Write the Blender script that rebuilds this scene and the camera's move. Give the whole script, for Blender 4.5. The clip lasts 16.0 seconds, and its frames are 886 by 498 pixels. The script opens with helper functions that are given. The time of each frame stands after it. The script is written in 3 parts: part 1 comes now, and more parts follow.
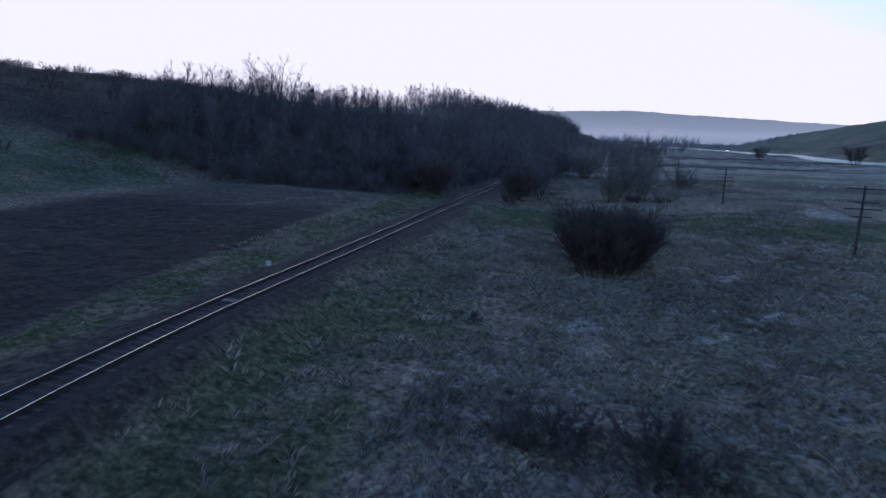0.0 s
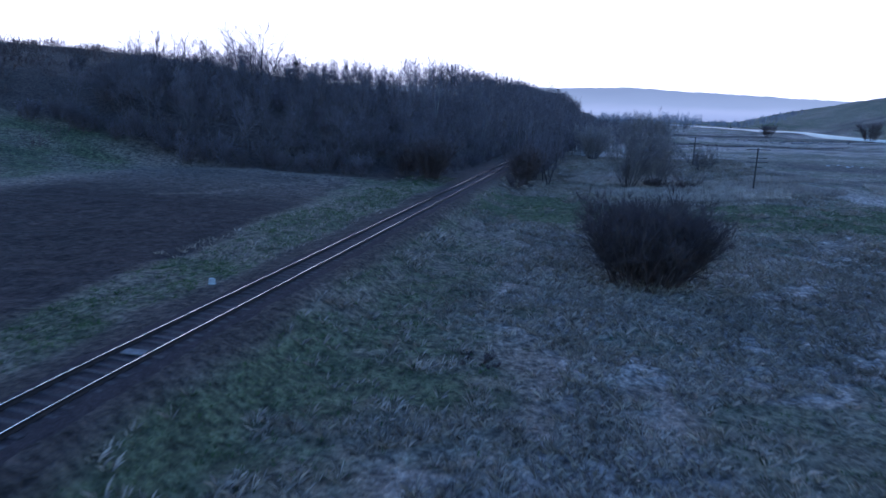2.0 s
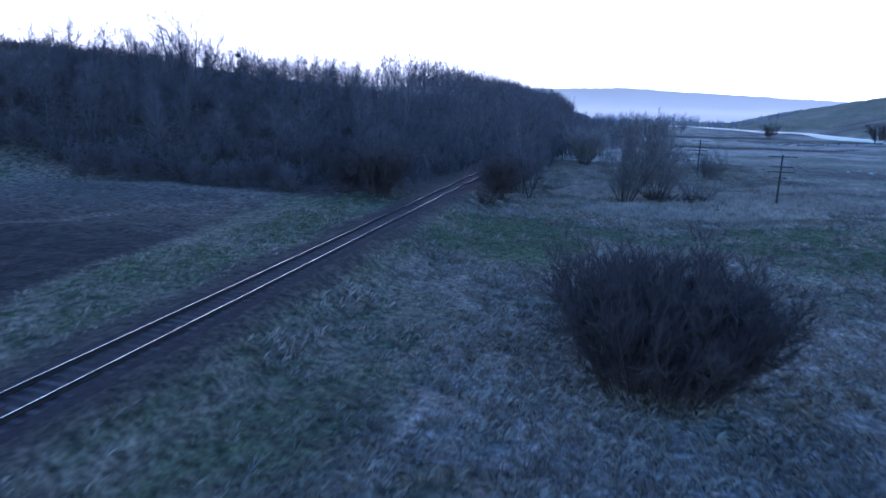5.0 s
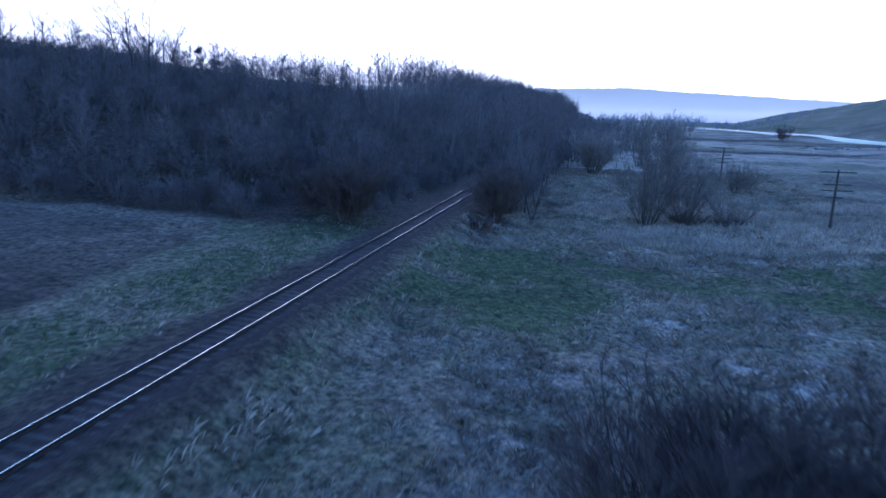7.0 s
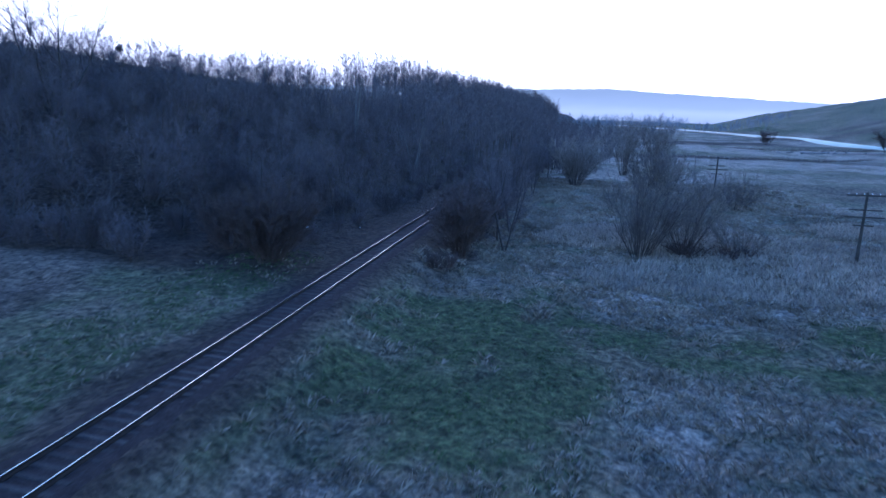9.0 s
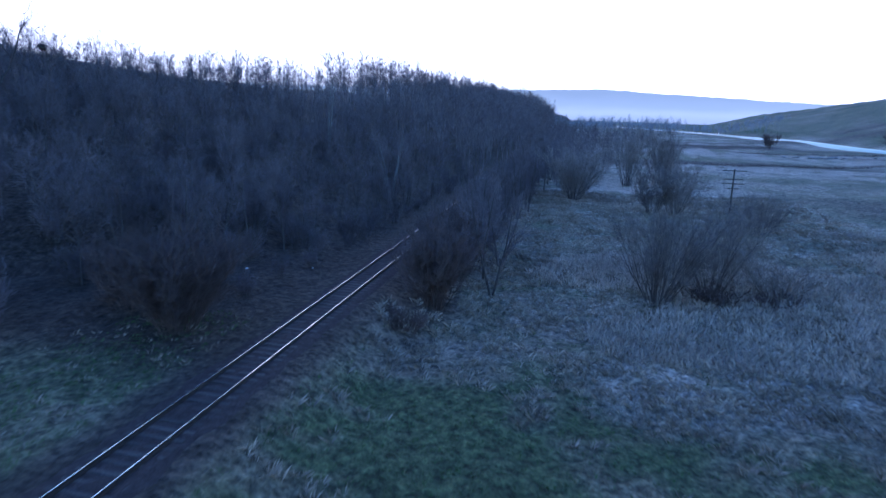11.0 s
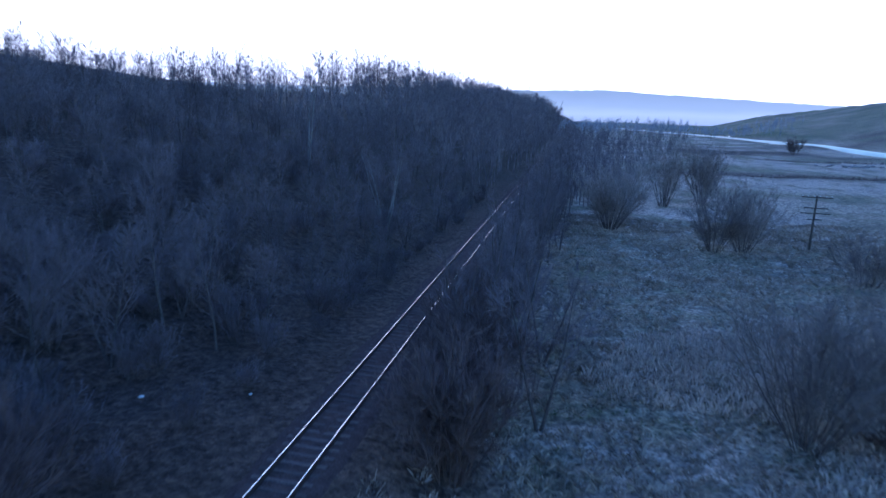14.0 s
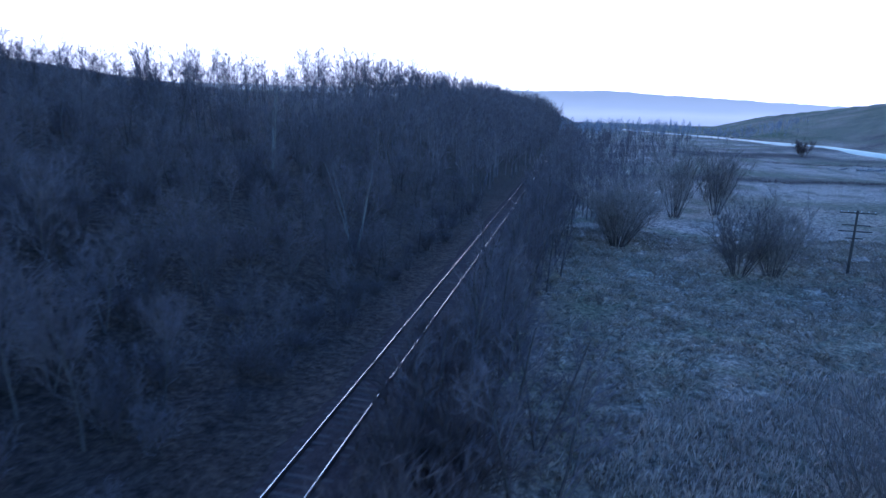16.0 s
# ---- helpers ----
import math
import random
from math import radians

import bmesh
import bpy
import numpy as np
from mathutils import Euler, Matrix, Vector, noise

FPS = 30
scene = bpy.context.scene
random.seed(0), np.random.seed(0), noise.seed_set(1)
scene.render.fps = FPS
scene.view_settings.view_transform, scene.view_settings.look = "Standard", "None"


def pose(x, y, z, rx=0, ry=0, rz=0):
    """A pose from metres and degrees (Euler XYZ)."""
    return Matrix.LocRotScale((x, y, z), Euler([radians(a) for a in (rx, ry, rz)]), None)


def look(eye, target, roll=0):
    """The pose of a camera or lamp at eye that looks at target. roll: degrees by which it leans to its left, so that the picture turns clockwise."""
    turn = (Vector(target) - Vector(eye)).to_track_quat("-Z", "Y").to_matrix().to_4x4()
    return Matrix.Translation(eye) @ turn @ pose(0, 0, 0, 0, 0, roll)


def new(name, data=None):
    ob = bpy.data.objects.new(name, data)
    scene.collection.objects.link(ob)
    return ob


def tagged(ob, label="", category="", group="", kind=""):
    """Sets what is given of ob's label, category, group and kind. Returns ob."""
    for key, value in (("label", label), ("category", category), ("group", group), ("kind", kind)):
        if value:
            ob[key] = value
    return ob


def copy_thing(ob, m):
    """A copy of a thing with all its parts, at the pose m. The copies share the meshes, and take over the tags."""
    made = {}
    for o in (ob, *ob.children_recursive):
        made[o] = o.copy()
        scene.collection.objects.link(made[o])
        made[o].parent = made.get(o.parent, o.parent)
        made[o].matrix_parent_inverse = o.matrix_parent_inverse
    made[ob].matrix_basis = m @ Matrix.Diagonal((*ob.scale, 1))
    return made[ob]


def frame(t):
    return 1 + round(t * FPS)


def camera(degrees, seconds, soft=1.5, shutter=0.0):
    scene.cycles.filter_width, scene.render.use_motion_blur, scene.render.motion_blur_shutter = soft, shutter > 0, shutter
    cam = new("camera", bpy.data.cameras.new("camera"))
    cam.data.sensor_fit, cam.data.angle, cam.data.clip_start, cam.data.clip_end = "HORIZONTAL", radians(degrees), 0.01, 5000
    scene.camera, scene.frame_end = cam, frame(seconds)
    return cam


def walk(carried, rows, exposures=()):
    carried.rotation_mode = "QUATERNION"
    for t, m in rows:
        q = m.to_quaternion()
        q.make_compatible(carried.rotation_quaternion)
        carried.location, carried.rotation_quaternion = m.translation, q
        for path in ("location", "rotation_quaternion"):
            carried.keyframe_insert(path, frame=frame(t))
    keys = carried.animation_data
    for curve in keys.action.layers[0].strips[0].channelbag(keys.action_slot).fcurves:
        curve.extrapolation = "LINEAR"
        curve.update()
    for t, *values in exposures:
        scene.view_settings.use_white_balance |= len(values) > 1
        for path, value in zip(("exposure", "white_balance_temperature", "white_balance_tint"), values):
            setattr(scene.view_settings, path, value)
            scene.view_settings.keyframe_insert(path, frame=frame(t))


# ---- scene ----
cam = camera(71.3, 16.0, soft=1.5, shutter=0.8)
METRES, EYE, TILT, LEAN, TURN = 98.75, 12.84, 0.0, 0.0, 14.1
ROWS = [
    (0.0, 0.0, 0.0, 0.0, 0.38, -10.67, -2.03),
    (0.5, -0.002, 0.03, -0.0008, 0.41, -11.13, -2.0),
    (1.0, -0.004, 0.0592, -0.0016, 0.3, -11.62, -1.94),
    (1.5, -0.0048, 0.0879, -0.0022, 0.19, -12.12, -1.93),
    (2.0, -0.0031, 0.1161, -0.0027, 0.05, -12.63, -1.88),
    (2.5, 0.0021, 0.1439, -0.0034, -0.12, -12.63, -1.87),
    (3.0, 0.0108, 0.1725, -0.0041, -0.29, -12.59, -1.87),
    (3.5, 0.0211, 0.2005, -0.0042, -0.36, -12.57, -1.87),
    (4.0, 0.0319, 0.2299, -0.0042, -0.39, -12.56, -1.85),
    (6.5, 0.0651, 0.4019, 0.0013, -0.16, -12.53, -1.8),
    (7.0, 0.0671, 0.4371, 0.0034, -0.11, -12.55, -1.85),
    (7.5, 0.0711, 0.4707, 0.0056, -0.16, -12.55, -1.9),
    (8.0, 0.0773, 0.5018, 0.0078, -1.1, -12.49, -1.9),
    (8.5, 0.0849, 0.5322, 0.0104, -1.54, -12.45, -1.9),
    (9.0, 0.0927, 0.5606, 0.0137, -1.83, -12.48, -1.94),
    (11.5, 0.1176, 0.712, 0.0261, -2.19, -12.43, -1.97),
    (12.0, 0.1181, 0.7448, 0.0275, -2.16, -12.44, -1.97),
    (12.5, 0.1174, 0.7784, 0.0298, -2.14, -12.44, -1.98),
    (13.0, 0.116, 0.8128, 0.0328, -2.13, -12.43, -2.0),
    (13.5, 0.1143, 0.8463, 0.0353, -2.15, -12.4, -2.0),
    (14.0, 0.1126, 0.8773, 0.0374, -2.14, -12.4, -2.02),
    (14.5, 0.1124, 0.9078, 0.0386, -2.12, -12.38, -2.0),
    (15.0, 0.1138, 0.9343, 0.0384, -2.07, -12.37, -2.0),
    (15.5, 0.1208, 0.957, 0.0382, -2.12, -12.36, -2.02),
    (16.0, 0.1344, 0.979, 0.0403, -2.11, -12.36, -2.01),
]
EXPOSURES = [(0.0, 1.73, 5280, 28), (0.7, 1.95, 4970, 30), (1.5, 2.2, 4800, 30), (2.5, 2.36, 4700, 30), (4.0, 2.52, 4620, 30), (7.0, 2.65, 4530, 28), (16.0, 2.6, 4530, 28)]
SUN_EL, SKY, SUN_POWER = 9.0, 0.108, 0.06
SKY_CAP = (2.76, 2.57, 2.25)
# painted haze and mist colours of the far ridge, and their emission strength
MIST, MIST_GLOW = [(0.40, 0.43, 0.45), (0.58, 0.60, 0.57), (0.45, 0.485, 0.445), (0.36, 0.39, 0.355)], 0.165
walk(cam, [(t, pose(0, 0, EYE, TILT, LEAN, TURN) @ pose(METRES * x, METRES * y, METRES * z, 90 + pitch, roll, yaw)) for t, x, y, z, yaw, pitch, roll in ROWS], EXPOSURES)

# ---- light ----
world = bpy.data.worlds.new("dusk_sky")
scene.world = world
world.use_nodes = True
wn = world.node_tree.nodes
sky = wn.new("ShaderNodeTexSky")
sky.sky_type = "NISHITA"
sky.sun_disc = False
sky.sun_elevation = radians(SUN_EL)
sky.sun_rotation = radians(-24)
sky.air_density, sky.dust_density, sky.ozone_density = 1.0, 1.0, 3.2
veil = wn.new("ShaderNodeMix")
veil.data_type, veil.blend_type = "RGBA", "DARKEN"
veil.inputs[0].default_value = 1.0
veil.inputs[7].default_value = (*SKY_CAP, 1)
world.node_tree.links.new(sky.outputs[0], veil.inputs[6])
world.node_tree.links.new(veil.outputs[2], wn["Background"].inputs[0])
wn["Background"].inputs[1].default_value = SKY
sun_data = bpy.data.lights.new("sun", "SUN")
sun_data.energy, sun_data.angle, sun_data.color = SUN_POWER, radians(40), (1.0, 0.86, 0.8)
sun = new("sun", sun_data)
sun.matrix_world = look((-40, 90, 40), (0, 0, 24))


# ---- materials ----
def material(name, rough=0.9, metal=0.0):
    m = bpy.data.materials.new(name)
    m.use_nodes = True
    b = m.node_tree.nodes["Principled BSDF"]
    b.inputs["Roughness"].default_value = rough
    b.inputs["Metallic"].default_value = metal
    b.inputs["Specular IOR Level"].default_value = 0.25
    return m, m.node_tree.nodes, m.node_tree.links, b


def noise_node(nodes, links, scale, detail=4.0, rough=0.6, coords="Object"):
    c = nodes.new("ShaderNodeTexCoord")
    n = nodes.new("ShaderNodeTexNoise")
    n.inputs["Scale"].default_value, n.inputs["Detail"].default_value, n.inputs["Roughness"].default_value = scale, detail, rough
    links.new(c.outputs[coords], n.inputs["Vector"])
    return n.outputs["Fac"]


def ramp(nodes, links, fac, stops):
    r = nodes.new("ShaderNodeValToRGB")
    while len(r.color_ramp.elements) < len(stops):
        r.color_ramp.elements.new(0.5)
    for e, (p, c) in zip(r.color_ramp.elements, stops):
        e.position, e.color = p, (*c, 1)
    links.new(fac, r.inputs["Fac"])
    return r.outputs["Color"]


def blend(nodes, links, fac, a, b, kind="MIX"):
    m = nodes.new("ShaderNodeMix")
    m.data_type, m.blend_type = "RGBA", kind
    for value, socket in ((fac, m.inputs[0]), (a, m.inputs[6]), (b, m.inputs[7])):
        if isinstance(value, (int, float)):
            socket.default_value = value
        elif isinstance(value, tuple):
            socket.default_value = (*value, 1)
        else:
            links.new(value, socket)
    return m.outputs[2]


def bump(nodes, links, bsdf, fac, strength, distance):
    b = nodes.new("ShaderNodeBump")
    b.inputs["Strength"].default_value, b.inputs["Distance"].default_value = strength, distance
    links.new(fac, b.inputs["Height"])
    links.new(b.outputs[0], bsdf.inputs["Normal"])


def varied(name, dark, light, scale, rough=0.9, metal=0.0, island=0.0, objects=0.0, bumps=0.3, depth=0.02, shine=0.25):
    """A surface that varies between two colours by grain, by loose piece and by object."""
    m, nodes, links, b = material(name, rough, metal)
    b.inputs["Specular IOR Level"].default_value = shine
    fine = noise_node(nodes, links, scale)
    broad = noise_node(nodes, links, scale * 0.13, 2.0)
    colour = ramp(nodes, links, fine, [(0.3, dark), (0.7, light)])
    tone = ramp(nodes, links, broad, [(0.3, (0.72, 0.72, 0.74)), (0.7, (1.25, 1.22, 1.18))])
    colour = blend(nodes, links, 1.0, colour, tone, "MULTIPLY")
    for amount, node, socket in ((island, "ShaderNodeNewGeometry", "Random Per Island"), (objects, "ShaderNodeObjectInfo", "Random")):
        if amount:
            g = nodes.new(node)
            shade = ramp(nodes, links, g.outputs[socket], [(0.0, (1 - amount,) * 3), (1.0, (1 + amount, 1 + amount * 0.95, 1 + amount * 0.85))])
            colour = blend(nodes, links, 1.0, colour, shade, "MULTIPLY")
    links.new(colour, b.inputs["Base Color"])
    if bumps:
        bump(nodes, links, b, fine, bumps, depth)
    return m


BARK = varied("bark", (0.05, 0.042, 0.04), (0.1, 0.088, 0.082), 9.0, objects=0.3)
TWIGS = varied("twigs", (0.084, 0.069, 0.071), (0.15, 0.126, 0.128), 0.6, island=0.3, objects=0.25, bumps=0)
WILLOW_TWIGS = varied("willow_twigs", (0.14, 0.115, 0.1), (0.23, 0.195, 0.175), 0.8, island=0.3, objects=0.2, bumps=0)
SHRUB_TWIGS = varied("shrub_twigs", (0.06, 0.043, 0.039), (0.11, 0.082, 0.074), 0.8, island=0.35, objects=0.2, bumps=0)
PALE_BARK = varied("pale_bark", (0.12, 0.111, 0.106), (0.23, 0.218, 0.207), 3.0, objects=0.1)
# paler and bluer than TWIGS: distance haze painted into the colour
HAZED_TWIGS = varied("hazed_twigs", (0.22, 0.22, 0.25), (0.32, 0.32, 0.35), 0.05, island=0.25, bumps=0)
DRY_GRASS = varied("dry_grass", (0.17, 0.135, 0.1), (0.37, 0.31, 0.25), 0.35, island=0.45, bumps=0)
GREEN_GRASS = varied("green_grass", (0.04, 0.068, 0.022), (0.082, 0.12, 0.04), 0.5, island=0.35, bumps=0)
REED = varied("reed", (0.29, 0.235, 0.195), (0.48, 0.405, 0.345), 0.4, island=0.35, bumps=0)
RAIL_SIDE = varied("rusty_rail", (0.018, 0.012, 0.01), (0.045, 0.03, 0.024), 20.0, 0.9, 0.0)
RAIL_TOP = varied("polished_rail", (0.52, 0.56, 0.62), (0.72, 0.77, 0.83), 6.0, 0.24, 1.0, bumps=0)
SLEEPER = varied("sleeper_wood", (0.036, 0.029, 0.027), (0.085, 0.07, 0.064), 14.0, objects=0.3)
BALLAST = varied("ballast", (0.026, 0.02, 0.019), (0.078, 0.06, 0.055), 16.0, bumps=0.9, depth=0.06, shine=0.05)
POLE_WOOD = varied("pole_wood", (0.035, 0.03, 0.027), (0.085, 0.075, 0.066), 12.0)
INSULATOR = varied("insulator", (0.55, 0.55, 0.53), (0.75, 0.75, 0.73), 30.0, 0.25, bumps=0)
WHITE_PAINT = varied("white_paint", (0.3, 0.3, 0.29), (0.5, 0.5, 0.48), 12.0, 0.7)
TARMAC = varied("tarmac", (0.2, 0.2, 0.2), (0.3, 0.3, 0.3), 0.5, 0.3, bumps=0, shine=0.6)
BOARD_WOOD = varied("board_wood", (0.1, 0.092, 0.085), (0.19, 0.178, 0.165), 8.0)
RUBBLE = varied("rubble", (0.12, 0.11, 0.105), (0.3, 0.28, 0.265), 2.0, objects=0.3)


# ---- the shape of the land ----
def lattice(ix, iy, seed):
    v = np.sin(ix * 127.1 + iy * 311.7 + seed * 74.7) * 43758.5453
    return v - np.floor(v)


def patches(x, y, size, seed):
    """Smooth uneven values from 0 to 1, in patches of that size."""
    x, y = np.asarray(x, float) / size, np.asarray(y, float) / size
    ix, iy = np.floor(x), np.floor(y)
    fx, fy = x - ix, y - iy
    fx, fy = fx * fx * (3 - 2 * fx), fy * fy * (3 - 2 * fy)
    a, b = lattice(ix, iy, seed), lattice(ix + 1, iy, seed)
    c, d = lattice(ix, iy + 1, seed), lattice(ix + 1, iy + 1, seed)
    return (a * (1 - fx) + b * fx) * (1 - fy) + (c * (1 - fx) + d * fx) * fy


def step(a, b, v):
    k = np.clip((np.asarray(v, float) - a) / (b - a), 0, 1)
    return k * k * (3 - 2 * k)


TRACK_X, RAIL_Z = -20.0, 3.1


def track_x(y):
    """The line's middle: straight, with a slight bend at its near end."""
    k = np.clip(30 - np.asarray(y, float), 0, 22)
    return TRACK_X + 0.0035 * k * k + 0.15 * np.maximum(0, 8 - np.asarray(y, float))


def road_x(y):
    return np.interp(y, [-500, 200, 384, 528, 697, 850, 3000], [230, 158, 129, 126, 104, 60, -250])


def hill_foot(y):
    return np.interp(y, [-400, 40, 85, 110, 140, 3000], [-90, -85, -70, -32, -25, -24])


def land(x, y):
    x, y = np.asarray(x, float), np.asarray(y, float)
    right = 1.0 + step(4, 30, x) * 0.9 + step(60, 260, y) * 0.8 + step(200, 600, y) * 0.6
    left = 2.75 + step(-30, -60, x) * 0.4
    z = left + (right - left) * step(-18.3, -13.6, x)
    # wooded slope and grass hill on the far side of the line
    u = np.maximum(0, hill_foot(y) - x)
    slope = np.interp(y, [0, 60, 150, 205, 390, 600, 3000], [0.14, 0.16, 0.40, 0.5, 0.66, 0.8, 0.8])
    rise = np.interp(y, [0, 150, 205, 390, 600, 3000], [12, 13.5, 15, 20, 25, 25])
    z = z + rise * (1 - np.exp(-slope * u / rise * (0.6 + 0.4 * np.minimum(1, u / 12)))) + 0.094 * np.clip(u - 40, 0, 180) * (1 - 0.9 * step(215, 340, y))
    # the open hillside beyond the road
    rx = road_x(y)
    z = z + step(rx - 60, rx - 8, x) * 1.6 + 0.25 * np.clip(x - np.maximum(rx + 12, 0.187 * y), 0, 170) * step(100, 500, y)
    # unevenness
    calm = 1 - 0.9 * np.exp(-((x - track_x(y)) / 3.2) ** 2)
    z = z + calm * ((patches(x, y, 9, 1) - 0.5) * 0.5 + (patches(x, y, 2.7, 2) - 0.5) * 0.26 + (patches(x, y, 1.1, 3) - 0.5) * 0.26)
    z = z + 3.0 * (patches(x, y, 60, 4) - 0.5) * step(30, 150, np.maximum(-x - 26, x - 20))
    # bed of the railway line
    bed = 1 - step(1.75, 3.0, np.abs(x - track_x(y)))
    return z + bed * (RAIL_Z - 0.27 - z)


def covers(x, y):
    """How far the ground at x, y is green, pale, ploughed, under trees (0 to 1 each)."""
    x, y = np.asarray(x, float), np.asarray(y, float)
    w = (patches(x, y, 7, 11) - 0.5) * 7 + (patches(x, y, 2.3, 12) - 0.5) * 3
    # a green swathe crosses the meadow from the line
    lower, upper = np.interp(x, [-16, -10, 4, 14, 40, 70], [77, 76, 85, 82, 72, 66]), np.interp(x, [-16, -4, 6, 20, 70], [98, 100, 99, 101, 110])
    green = step(-5, 5, y + w * 1.5 - lower) * step(4, -4, y + w - upper) * step(-18, -15.5, x)
    green = np.maximum(green, step(2, -1, np.abs(x + 12.5 + w * 0.3) - 2.3) * step(85, 50, y) * 0.8)
    green = np.maximum(green, step(-6, -9, x + w * 0.6) * step(48, 36, y + w) * step(-19, -17.8, x) * 0.85)
    green = np.maximum(green, step(-15.2, -16.4, x + w * 0.15) * step(-19, -17.8, x) * step(104, 98, y) * 0.7)
    green = np.maximum(green, step(0.56, 0.74, patches(x, y, 3.3, 20)) * step(-18, -14, x) * 0.55)
    green = np.maximum(green, step(-21.2, -22.6, x) * step(-37, -33, x + w * 0.4) * step(-6, 0, 100 - y) * 0.7)
    green = np.maximum(green, step(-30, -34, x) * step(-64, -72, x + w) * step(-6, 2, 100 - y) * 0.95)
    green = np.maximum(green, step(-60, -78, x + w) * step(92, 108, y + w) * 0.65)
    green = np.maximum(green, step(24, 34, x + w) * step(110, 125, y + w) * step(230, 190, y) * 0.6)
    green = np.maximum(green, step(114, 124, y + w) * step(176, 160, y) * step(-13, -8, x) * (0.1 + 0.6 * patches(x, y, 4.5, 23)))
    far = step(20, 50, np.maximum(x, (y - 150) * 0.5 + x * 0.3))
    band = patches(x * 0.35 + y * 0.05, y, 28, 15)
    green = np.maximum(green, far * step(0.5, 0.75, band) * 0.7)
    rx = road_x(y)
    green = np.maximum(green, step(rx + 8, rx + 30, x + w * 2) * (0.7 + 0.3 * step(0.45, 0.65, patches(x * 0.4, y * 0.2, 25, 22))))
    plough = step(-28, -29.5, x + 0.12 * (y - 40) + w * 0.15) * step(-66, -58, x + w * 0.5) * step(92, 86, y + w * 0.3)
    plough = np.maximum(plough, step(380, 392, y + w * 2) * step(440, 420, y + w * 2) * step(30, 40, x) * step(110, 90, x) * 0.9)
    plough = np.maximum(plough, far * step(0.62, 0.8, patches(x * 0.3, y, 17, 16)) * 0.6)
    plough = plough * (1 - 0.5 * step(62, 82, y) * step(110, 100, y)) * (1 - 0.6 * np.exp(-((x + 45.7 - (y - 69.7) * 0.41) / 0.7) ** 2) * step(64, 67, y) * step(90, 86, y))
    # cinders along the line
    plough = np.maximum(plough, step(3.7, 2.5, np.abs(x - track_x(y) + 0.2) + w * 0.16) * 0.8)
    wood = step(90, 96, y + w * 0.3) * step(-21.9, -23.0, x) * step(-210, -160, x)
    wood = np.maximum(wood, step(101, 108, y + w * 0.4) * step(-12.3, -14.2, x + w * 0.3 - (y - 110) * 0.01) * step(-19, -17.6, x) * 0.85)
    pale = patches(x, y, 5, 13) * 0.6 + patches(x, y, 1.8, 14) * 0.55
    pale = step(0.35, 0.95, pale + 0.28 * step(-9, 4, x) * step(0, 40, y)) * (1 - green) * step(-16, -12, x)
    # far meadow's straw share is raised with distance, partly as painted haze
    pale = np.maximum(pale, step(150, 200, np.maximum(y, x * 2)) * (0.45 + 0.5 * patches(x, y, 14, 21)) * (1 - green) * step(-16, -8, x))
    pale = np.clip(pale + 0.36 * step(100, 112, y + w * 0.5) * step(-12, -6, x) * (1 - 0.5 * green), 0, 1)
    frost = np.exp(-(((x - 15) / 7) ** 2 + ((y - 67) / 4.5) ** 2)) + np.exp(-(((x - 7) / 3) ** 2 + ((y - 77) / 7) ** 2)) + np.exp(-(((x - 18) / 6) ** 2 + ((y - 103) / 2) ** 2))
    frost = frost + np.exp(-(((x + 2.6) / 0.9) ** 2 + ((y - 44) / 10) ** 2)) + np.exp(-(((x - 6) / 14) ** 2 + ((y - 173) / 5) ** 2))
    pale = np.clip(pale + 0.85 * frost * patches(x, y, 1.3, 19) * 1.5, 0, 1)
    green = 0.88 * green * (0.36 + 0.64 * step(0.25, 0.6, patches(x, y, 3.1, 17) * 0.6 + patches(x, y, 1.2, 18) * 0.4))
    return green * (1 - plough), pale, plough, wood


def axis(lo, hi, near_lo, near_hi, fine):
    out, v, s = [], near_lo, fine
    while v < near_hi:
        out.append(v)
        v += fine
    up, s = near_hi, fine
    while up < hi:
        out.append(up)
        s *= 1.07
        up += s
    out.append(hi)
    down, s = near_lo - fine, fine
    while down > lo:
        out.insert(0, down)
        s *= 1.07
        down -= s
    out.insert(0, lo)
    return np.array(out)


def mesh_object(name, verts, faces, mat, parent=None, label="", smooth=False):
    me = bpy.data.meshes.new(name)
    verts = np.asarray(verts, np.float32)
    sizes = np.array([len(f) for f in faces], np.int32)
    me.vertices.add(len(verts))
    me.vertices.foreach_set("co", verts.ravel())
    me.loops.add(int(sizes.sum()))
    me.loops.foreach_set("vertex_index", np.array([i for f in faces for i in f], np.int32))
    me.polygons.add(len(sizes))
    me.polygons.foreach_set("loop_start", np.concatenate([[0], np.cumsum(sizes)[:-1]]).astype(np.int32))
    me.update(calc_edges=True)
    me.validate()
    me.materials.append(mat)
    if smooth:
        me.polygons.foreach_set("use_smooth", [True] * len(me.polygons))
    ob = new(name, me)
    if parent:
        ob.parent = parent
    if label:
        ob["label"] = label
    return ob


def part(name, bm, mat, parent, label="", smooth=False):
    me = bpy.data.meshes.new(name)
    bm.to_mesh(me)
    bm.free()
    me.materials.append(mat)
    if smooth:
        me.polygons.foreach_set("use_smooth", [True] * len(me.polygons))
    ob = new(name, me)
    if parent:
        ob.parent = parent
    if label:
        ob["label"] = label
    return ob


